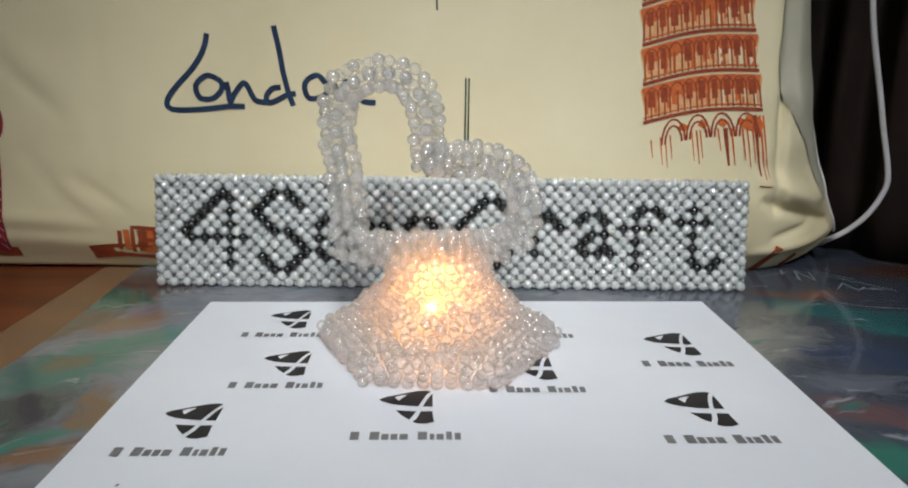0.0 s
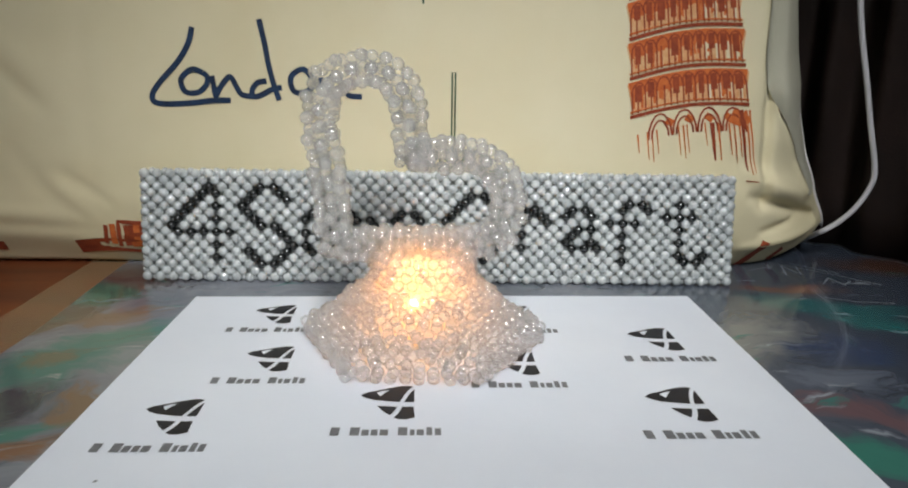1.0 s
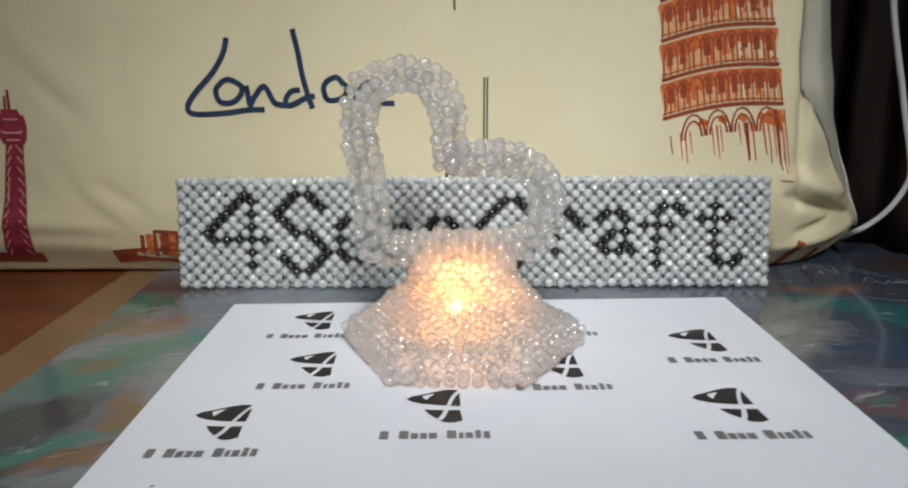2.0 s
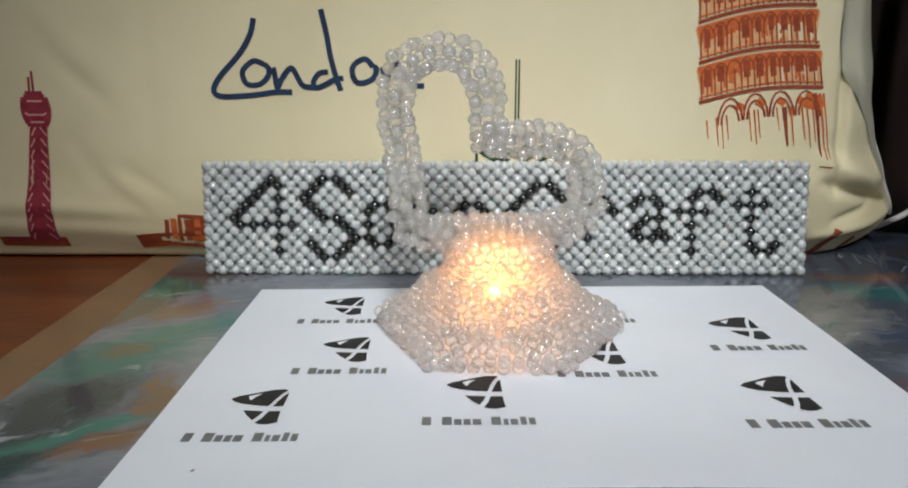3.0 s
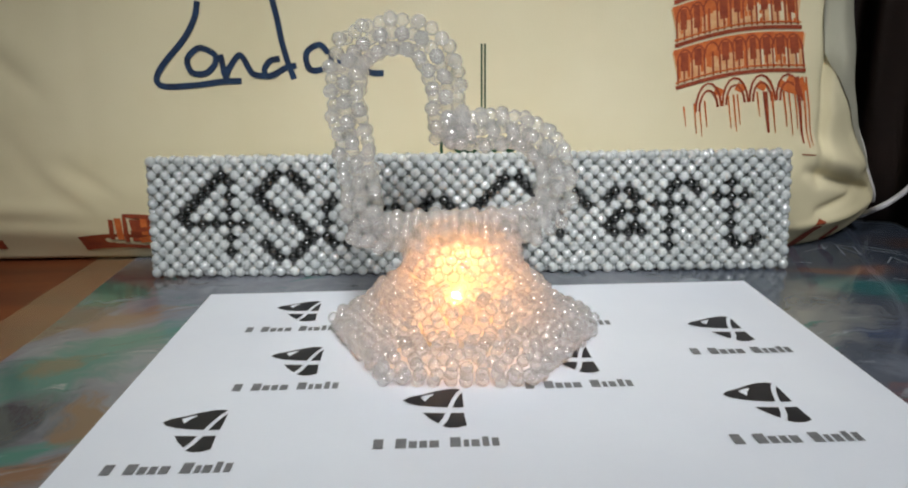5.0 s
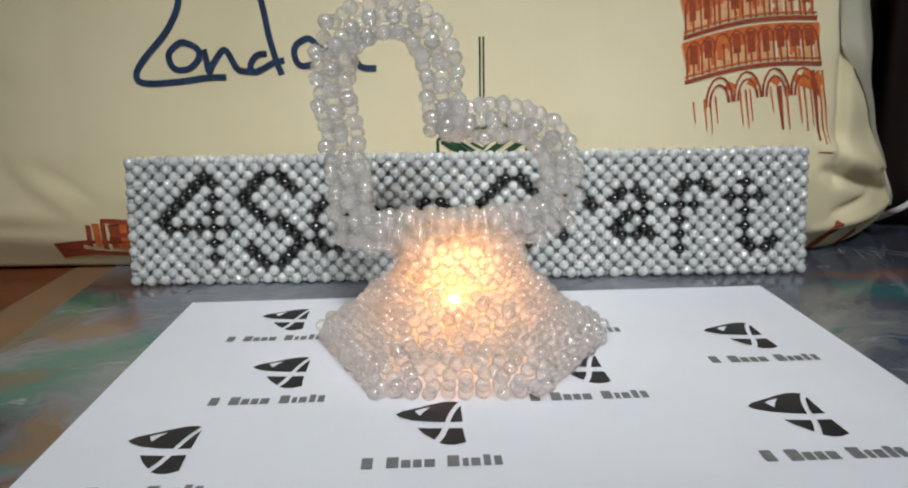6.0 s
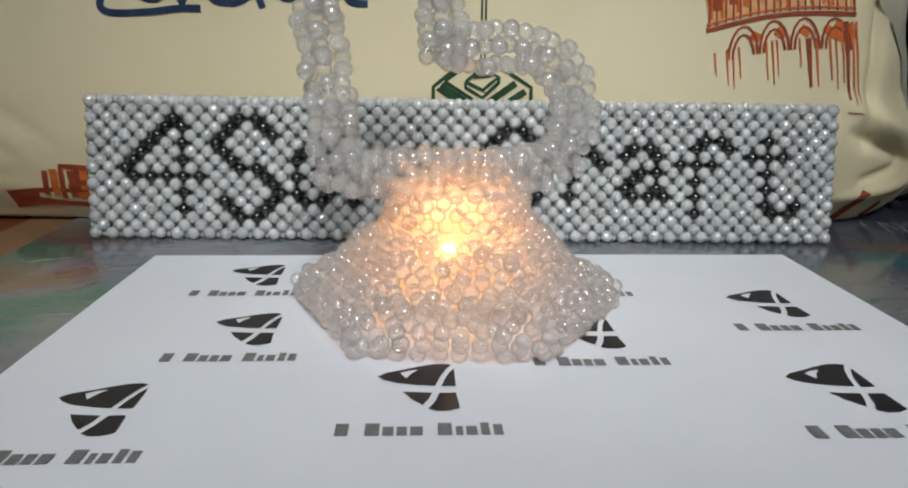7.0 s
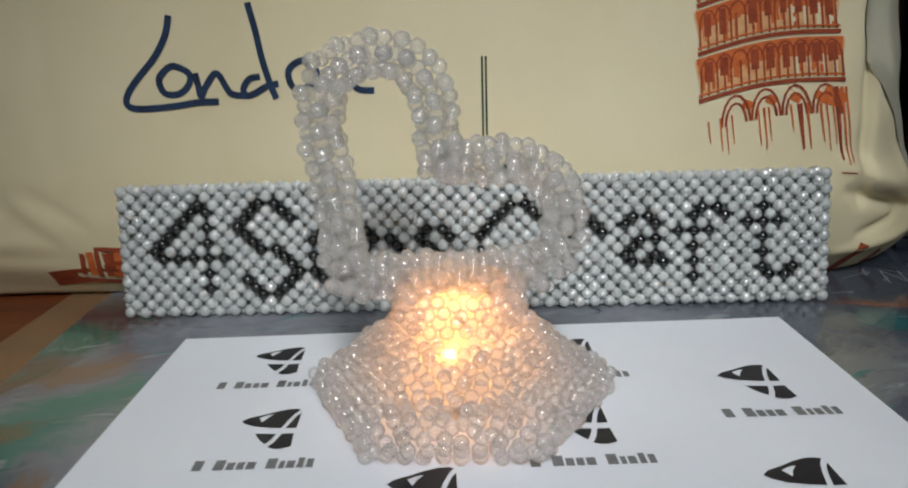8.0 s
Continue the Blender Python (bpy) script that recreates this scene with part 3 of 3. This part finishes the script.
for u, bottom, w in ((0.06, -1.0, 1), (0.14, -1.25, 1), (0.18, -1.35, 1), (0.22, -1.15, 1), (0.40, -1.3, 1), (0.44, -1.4, 1.2), (0.47, -1.25, 1), (0.62, -1.1, 1), (0.68, -1.5, 3),
                     (0.73, -1.5, 1.4), (0.82, -1.35, 1.3), (0.86, -1.55, 1), (0.90, -1.4, 1.2), (0.93, -1.75, 2.6), (0.97, -1.85, 1.6), (1.0, -1.8, 1.3)):
    strokes("printed_drip", [[tower(u, -0.15 if u > 0.88 else -0.5), tower(u + 0.012, bottom)]], 0.0010 * w, M["orange"] if w < 2 else M["rust"], lift=0.0011, taper=True)
strokes("printed_shade", [[tower(0.84, -0.3), tower(0.93, -0.42), tower(0.99, -0.3)]], 0.009, M["orange"], lift=0.0008)
strokes("printed_shade", [[tower(0.30 + 0.165 * k, -0.3), tower(0.36 + 0.165 * k, -0.42)] for k in range(4)], 0.0045, M["orange"], lift=0.0008)

# lattice tower in crimson
strokes("printed_tower", [[(-0.3355, 0.003), (-0.3275, 0.047), (-0.3199, 0.092)]], 0.0088, M["crimson"], "crimson printed lattice tower")
for line, width in (([(-0.3462, 0.003), (-0.3352, 0.047), (-0.3252, 0.092)], 0.0022), ([(-0.3248, 0.003), (-0.3206, 0.047), (-0.3150, 0.092)], 0.0022), ([(-0.3412, 0.003), (-0.3322, 0.050)], 0.0058), ([(-0.3296, 0.003), (-0.3242, 0.050)], 0.0058)):
    strokes("printed_leg", [line], width, M["crimson"], lift=0.0011)
for k in range(12):
    low = 0.0905 + 0.0020 * k
    strokes("printed_head", [[(-0.3205, low), (-0.3205, low + 0.0021)]], 0.0120 + 0.0078 * math.sin(math.pi * (k + 0.5) / 12) ** 0.6 - (0.003 if k > 9 else 0), M["crimson"], lift=0.0011)
strokes("printed_spire", [[(-0.3205, 0.112), (-0.3198, 0.128)], [(-0.3235, 0.112), (-0.3225, 0.124)]], 0.0016, M["crimson"])
strokes("printed_gap", [[(-0.326, 0.1078), (-0.315, 0.1078)], [(-0.3285, 0.1000), (-0.3265, 0.0985), (-0.3150, 0.0985), (-0.3130, 0.1000)], [(-0.3255, 0.0935), (-0.3155, 0.0935)]], 0.0011, M["pink"], lift=0.0014)
cross = []
for k in range(11):
    z = 0.006 + 0.0078 * k
    cx, half = -0.3355 + 0.0156 * z / 0.09, 0.0098 - 0.05 * z
    cross += [[(cx - half, z), (cx - half + 0.004, z + 0.006)], [(cx + half, z), (cx + half - 0.004, z + 0.006)]]
strokes("printed_lattice", cross, 0.0009, M["pink"], lift=0.0015)

# stepped pyramid and its mast in green
PYRAMID = [[(0.001, 0.080), (0.009, 0.087), (0.018, 0.083), (0.010, 0.076), (0.001, 0.080)], [(0.001, 0.080), (0.001, 0.077), (0.010, 0.072), (0.018, 0.080), (0.018, 0.083)],
           [(-0.016, 0.066), (-0.016, 0.077), (-0.003, 0.088), (0.002, 0.0895)], [(0.016, 0.0895), (0.019, 0.088), (0.035, 0.078), (0.035, 0.066)],
           [(-0.010, 0.080), (-0.001, 0.087)], [(-0.010, 0.080), (0.008, 0.069)], [(-0.014, 0.076), (0.002, 0.066)], [(0.009, 0.087), (0.010, 0.083)]]
strokes("printed_pyramid", PYRAMID, 0.0019, M["green"], "dark green printed stepped pyramid")
strokes("printed_pyramid", [[(0.012, 0.069), (0.027, 0.080)], [(0.019, 0.067), (0.032, 0.076)], [(-0.012, 0.078), (0.004, 0.068)], [(0.005, 0.0835), (0.014, 0.0845)]], 0.0036, M["green"], lift=0.0011)
strokes("printed_mast", [[(0.0086, 0.1345), (0.0086, 0.090)], [(0.0106, 0.1345), (0.0106, 0.090)]], 0.0011, M["green"], "dark green printed mast")
strokes("printed_mast", [[(-0.0105, 0.183), (-0.0102, 0.176)]], 0.0012, M["green"])

# red print along the lower hem
strokes("printed_hem", [[(-0.372, 0.0035), (-0.345, 0.004), (-0.318, 0.0045)]], 0.0075, M["rust"], lift=0.0012, curved=True)
strokes("printed_hem", [[(-0.366, 0.006), (-0.340, 0.0065), (-0.322, 0.006)]], 0.0035, M["crimson"], lift=0.0014, curved=True)
strokes("printed_hem", [[(-0.262, 0.006), (-0.236, 0.009), (-0.205, 0.008)]], 0.011, M["rust"], "rust-red print along the lower hem", lift=0.0010, curved=True)
strokes("printed_hem", [[(-0.224, 0.013), (-0.202, 0.014)], [(-0.223, 0.021), (-0.202, 0.022)]], 0.0082, M["rust"], lift=0.0009)
strokes("printed_hem", [[(-0.238, 0.010), (-0.236, 0.025)], [(-0.228, 0.008), (-0.226, 0.028), (-0.205, 0.027)], [(-0.222, 0.018), (-0.203, 0.019)]], 0.0030, M["rust"], lift=0.0013)
strokes("printed_hem", [[(-0.232, 0.010), (-0.231, 0.026)], [(-0.219, 0.010), (-0.206, 0.012)], [(-0.214, 0.014), (-0.213, 0.026)]], 0.0042, M["orange"], lift=0.0012)
strokes("printed_hem", [[(0.209, 0.004), (0.219, 0.027)]], 0.0070, M["rust"], "rust-red printed stroke near the hem", lift=0.0012)
strokes("printed_hem", [[(0.232, 0.008), (0.240, 0.018)]], 0.0055, M["rust"], lift=0.0012)
strokes("printed_line", [[(0.196, 0.0695), (0.204, 0.0690)]], 0.0007, M["rust"])


def side_panel():
    bm = bmesh.new()
    rows = []
    for j in range(45):
        z = 0.052 + 0.34 * j / 44
        x0 = 0.210 + 0.058 * step(0.15, 0.05, z)
        x1 = right_edge(z) - 0.0015
        row = []
        for i in range(13):
            x = x0 + (max(x1, x0 + 0.001) - x0) * i / 12
            row.append(bm.verts.new((x, pillow_front(x, z) - 0.0012 - 0.002 * math.sin(math.pi * i / 12), z)))
        rows.append(row)
    for a, b in zip(rows, rows[1:]):
        for i in range(12):
            bm.faces.new((a[i], a[i + 1], b[i + 1], b[i]))
    return bm


# strip of the same cream cloth, its shade painted in
part("side_panel", side_panel(), M["shaded_cream"], pillow, "cream cotton side panel, coloured darker for shade", True)
part("piping", rod(bmesh.new(), [Vector((right_edge(z), pillow_front(right_edge(z), z), z)) for z in (0.003 + 0.39 * k / 60 for k in range(61))], 0.0016, 8), M["piping"], pillow, "pale piped seam", True)


# ---- curtain and cable ----
def curtain_cloth():
    bm = bmesh.new()
    line = smooth_line([(0.10, 0.50, 0), (0.24, 0.43, 0), (0.315, 0.355, 0), (0.352, 0.285, 0), (0.41, 0.16, 0), (0.47, 0.0, 0), (0.50, -0.12, 0)], 28)
    rows = []
    for j in range(31):
        z = 0.001 + 0.95 * j / 30
        row = []
        for k, p in enumerate(line):
            way = (line[min(k + 1, len(line) - 1)] - line[max(k - 1, 0)]).normalized()
            out = Vector((-way.y, way.x, 0))
            deep = 0.009 * math.sin(k * 0.42 + 0.8 * math.sin(k * 0.13) + z * 1.5) + 0.004 * noise.noise(Vector((k * 0.2, z * 9, 3)))
            row.append(bm.verts.new(p + out * deep * (0.6 + 0.4 * min(1, z * 8)) + Vector((0, 0, z))))
        rows.append(row)
    for a, b in zip(rows, rows[1:]):
        for k in range(len(line) - 1):
            bm.faces.new((a[k], a[k + 1], b[k + 1], b[k]))
    solid = bmesh.ops.solidify(bm, geom=list(bm.faces), thickness=0.0015)
    return bm


tagged(mesh_object("curtain", curtain_cloth(), M["curtain"], True), "dark brown hanging curtain with soft vertical folds beside the pillow", "curtain")
CABLE = [(0.283, 0.318, 0.62), (0.285, 0.312, 0.40), (0.288, 0.303, 0.25), (0.290, 0.30, 0.188), (0.304, 0.297, 0.125), (0.3085, 0.296, 0.105), (0.3165, 0.294, 0.070), (0.3140, 0.294, 0.055), (0.3065, 0.295, 0.041), (0.2970, 0.299, 0.029), (0.2880, 0.306, 0.020),
         (0.296, 0.345, 0.006), (0.29, 0.39, 0.0025)]
tagged(mesh_object("cable", rod(bmesh.new(), smooth_line(CABLE, 8), 0.0020), M["cable"], True), "white plastic cable hanging in front of the dark curtain", "cable")

# ---- the beaded sign ----
HALF, RISE = 0.00416, 0.00420
sign = new("beaded_sign")
sign.matrix_world = Matrix.LocRotScale((-0.1913, 0.2455, 0.0032), Euler((radians(-8.4), 0, radians(-1.15))), None)
tagged(sign, "white pearl bead sign with black bead letters leaning on the pillow", "sign")
COLS, ROWS = 93, 17


def run(i, j, di, dj, n):
    return [(i + di * k, j + dj * k) for k in range(n)]


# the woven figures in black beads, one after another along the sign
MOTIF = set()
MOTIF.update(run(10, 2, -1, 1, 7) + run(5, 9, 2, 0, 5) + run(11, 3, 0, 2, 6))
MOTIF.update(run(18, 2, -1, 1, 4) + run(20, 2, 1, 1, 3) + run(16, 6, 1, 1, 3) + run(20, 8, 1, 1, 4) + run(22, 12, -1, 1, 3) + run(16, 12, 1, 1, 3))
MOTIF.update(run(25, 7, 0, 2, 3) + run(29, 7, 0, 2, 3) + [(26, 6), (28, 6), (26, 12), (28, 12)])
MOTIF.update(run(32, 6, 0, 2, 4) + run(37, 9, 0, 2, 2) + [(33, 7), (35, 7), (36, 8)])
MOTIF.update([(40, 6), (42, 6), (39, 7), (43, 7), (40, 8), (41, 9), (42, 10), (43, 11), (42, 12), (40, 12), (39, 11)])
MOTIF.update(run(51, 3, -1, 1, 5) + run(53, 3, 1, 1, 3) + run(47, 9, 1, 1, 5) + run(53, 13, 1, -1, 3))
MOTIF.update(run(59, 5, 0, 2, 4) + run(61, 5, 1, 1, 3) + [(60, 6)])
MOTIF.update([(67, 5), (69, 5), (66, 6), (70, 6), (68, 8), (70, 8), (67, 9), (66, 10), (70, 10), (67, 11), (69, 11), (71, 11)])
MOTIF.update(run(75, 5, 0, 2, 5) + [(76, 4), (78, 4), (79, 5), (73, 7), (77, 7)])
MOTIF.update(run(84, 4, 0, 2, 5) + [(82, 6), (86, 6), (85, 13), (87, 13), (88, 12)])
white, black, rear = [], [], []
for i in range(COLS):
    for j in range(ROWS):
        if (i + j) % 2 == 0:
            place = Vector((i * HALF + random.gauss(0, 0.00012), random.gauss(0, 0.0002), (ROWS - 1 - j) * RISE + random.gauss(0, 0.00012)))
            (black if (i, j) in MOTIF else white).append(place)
        else:
            rear.append(Vector((i * HALF, 0.0044 + random.gauss(0, 0.0002), (ROWS - 1 - j) * RISE)))
for i in range(1, COLS, 2):
    rear += [Vector((i * HALF, 0.0028, (ROWS - 1) * RISE + 0.0012)), Vector((i * HALF, 0.0028, 0.0))]
for j in range(1, ROWS, 2):
    rear += [Vector((-0.0012, 0.0028, j * RISE)), Vector(((COLS - 1) * HALF + 0.0012, 0.0028, j * RISE))]
pearl_mesh = bead_mesh("pearl_bead", 0.00336, M["pearl"])
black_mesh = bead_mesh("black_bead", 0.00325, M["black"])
near = [p for p in white if p.x > 0.262][:300 - len(black)]
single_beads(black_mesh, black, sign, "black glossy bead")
single_beads(pearl_mesh, near, sign)
chosen = {tuple(p) for p in near}
joined_beads("pearl_bead_rest", [p for p in white if tuple(p) not in chosen], 0.00332, M["pearl"], sign, "woven white pearl beads")
joined_beads("rear_layer", rear, 0.00285, M["pearl"], sign, "rear layer of white pearl beads", 2)

# ---- the beaded lamp ----
lamp = new("beaded_lamp")
lamp.location = (-0.0098, 0.1415, PAPER_Z + 0.0002)
tagged(lamp, "lit lamp woven of clear beads with an arched loop", "lamp")
# height and radius of the skirt up its side: a full rim, a ledge, a second tier and a straight neck
PROFILE = [(0.0030, 0.0585), (0.0065, 0.0600), (0.0105, 0.0585), (0.0140, 0.0530), (0.0175, 0.0465), (0.0205, 0.0415), (0.0242, 0.0402), (0.0275, 0.0365), (0.0305, 0.0305), (0.0335, 0.0268), (0.0380, 0.0256), (0.0430, 0.0248), (0.0500, 0.0238)]
SKIRT_R, LOOP_R = 0.0030, 0.0033


def shaken(p, much=0.00050):
    return p + Vector([random.gauss(0, much) for _ in range(3)])


def skirt():
    """Six-sided rows of beads, each row half a bead on from the last."""
    line = smooth_line([(r, 0, z) for z, r in PROFILE], 10)
    beads, gone, k, turn = [], 0.0, 0, Matrix.Rotation(radians(-4.5), 3, "Z")
    for a, b in zip(line, line[1:]):
        gone += (b - a).length
        if gone < k * 0.0035:
            continue
        r, z = a.x, a.z
        count = 6 * max(3, round(r / 0.0063))
        flat = 1.0 - 0.6 * step(0.024, 0.036, z)
        for j in range(count):
            t = 2 * math.pi * (j + 0.5 * (k % 2)) / count
            wide = r * (1 + 0.03 * step(0.016, 0.010, z))
            side = int(t // (math.pi / 3)) % 6
            f = (t % (math.pi / 3)) / (math.pi / 3)
            c0, c1 = (Vector((math.cos(q), math.sin(q), 0)) for q in (side * math.pi / 3, (side + 1) * math.pi / 3))
            six = c0 * (1 - f) + c1 * f
            out = six * flat + Vector((math.cos(t), math.sin(t), 0)) * (1 - flat)
            beads.append(shaken(turn @ (out * wide) + Vector((0, 0, z))))
        k += 1
    return beads


# centre line of the loop, in the upright plane of the lamp
ARCH = [(-0.0425, 0.0480), (-0.0450, 0.060), (-0.0465, 0.075), (-0.0485, 0.095), (-0.0510, 0.1130), (-0.0482, 0.1280), (-0.0392, 0.1362), (-0.0287, 0.1388), (-0.0180, 0.1365), (-0.0098, 0.1275), (-0.0066, 0.1165), (-0.0062, 0.1050), (-0.0062, 0.0915)]
CURL = [(-0.0045, 0.0970), (0.0070, 0.0970), (0.0170, 0.0975), (0.0285, 0.0956), (0.0375, 0.0896), (0.0425, 0.0798), (0.0425, 0.0680), (0.0385, 0.0570), (0.0280, 0.0530), (0.0080, 0.0515), (-0.0170, 0.0515), (-0.0400, 0.0515)]


def loop_beads(course):
    """A square woven tube: four rung beads, then four corner beads, and so on along the loop."""
    line = smooth_line([(x, 0.004, z) for x, z in course], 12)
    beads, gone, nxt, k = [], 0.0, 0.0, 0
    for a, b in zip(line, line[1:]):
        seg = (b - a).length
        while nxt < gone + seg:
            p, way = a + (b - a) * ((nxt - gone) / seg), (b - a).normalized()
            out, deep = Vector((-way.z, 0, way.x)) * 0.0061, Vector((0, 0.0060, 0))
            if k % 2:
                beads += [shaken(p + out * u + deep * v) for u in (-1, 1) for v in (-1, 1)] + [shaken(p)]
            else:
                beads += [shaken(p + q) for q in (out, -out, deep, -deep, deep * 0)]
            nxt += 0.0045
            k += 1
        gone += seg
    return beads


for piece, beads, size, words in (("skirt", skirt(), SKIRT_R, "six-sided flared skirt of clear beads in two tiers"), ("arch", loop_beads(ARCH), LOOP_R, "tall arch of clear beads"), ("curl", loop_beads(CURL), LOOP_R, "curled side loop and platform of clear beads")):
    beads.sort(key=lambda p: p.y)
    front = min(260, int(len(beads) * 0.6))
    body = joined_beads(piece, beads[front:], size, M["clear"], lamp, words)
    single_beads(bead_mesh("clear_bead", size, M["clear"]), beads[:front], body)


def led_bulb():
    bm = bmesh.new()
    bmesh.ops.create_uvsphere(bm, u_segments=20, v_segments=12, radius=0.0040)
    for v in bm.verts:
        v.co.z *= 1.3 if v.co.z > 0 else 0.8
    bmesh.ops.translate(bm, verts=bm.verts, vec=(-0.002, -0.004, 0.0290))
    return bm


def inner_shade():
    """A fluted milky bell round the bulb, under the bead skirt, added to spread and streak its glow."""
    bm = bmesh.new()
    rows = []
    for r, z in ((0.0330, 0.0110), (0.0335, 0.013), (0.0325, 0.018), (0.0285, 0.0265), (0.0225, 0.035), (0.0130, 0.0410)):
        rows.append([bm.verts.new((r * (1 + 0.05 * math.cos(22 * a)) * math.cos(a), r * (1 + 0.05 * math.cos(22 * a)) * math.sin(a), z)) for a in (2 * math.pi * k / 132 for k in range(132))])
    for a, b in zip(rows, rows[1:]):
        for k in range(132):
            bm.faces.new((a[k], a[(k + 1) % 132], b[(k + 1) % 132], b[k]))
    bm.faces.new(rows[-1])
    return bm


def led_base():
    bm = bmesh.new()
    bmesh.ops.create_cone(bm, cap_ends=True, segments=28, radius1=0.017, radius2=0.014, depth=0.0155, matrix=Matrix.Translation((0, 0, 0.0079)))
    bmesh.ops.bevel(bm, geom=[e for e in bm.edges if abs(e.verts[0].co.z - e.verts[1].co.z) < 1e-5], offset=0.001, segments=2, affect="EDGES")
    return bm


part("bulb", led_bulb(), M["led"], lamp, "glowing warm bulb inside the skirt", True)
part("inner_shade", inner_shade(), M["frost"], lamp, "added milky diffuser round the bulb that spreads its glow", True)
# extra glowing ball before the bell, standing in for the hidden bulb's bright spot
tip = bmesh.new()
bmesh.ops.create_uvsphere(tip, u_segments=14, v_segments=10, radius=0.0015, matrix=Matrix.Translation((-0.004, -0.0265, 0.0300)))
part("led_tip", tip, M["led"], lamp, "added glowing ball for the bright spot of the hidden bulb", True)
part("bulb_base", led_base(), M["fixture"], lamp, "white bulb base")
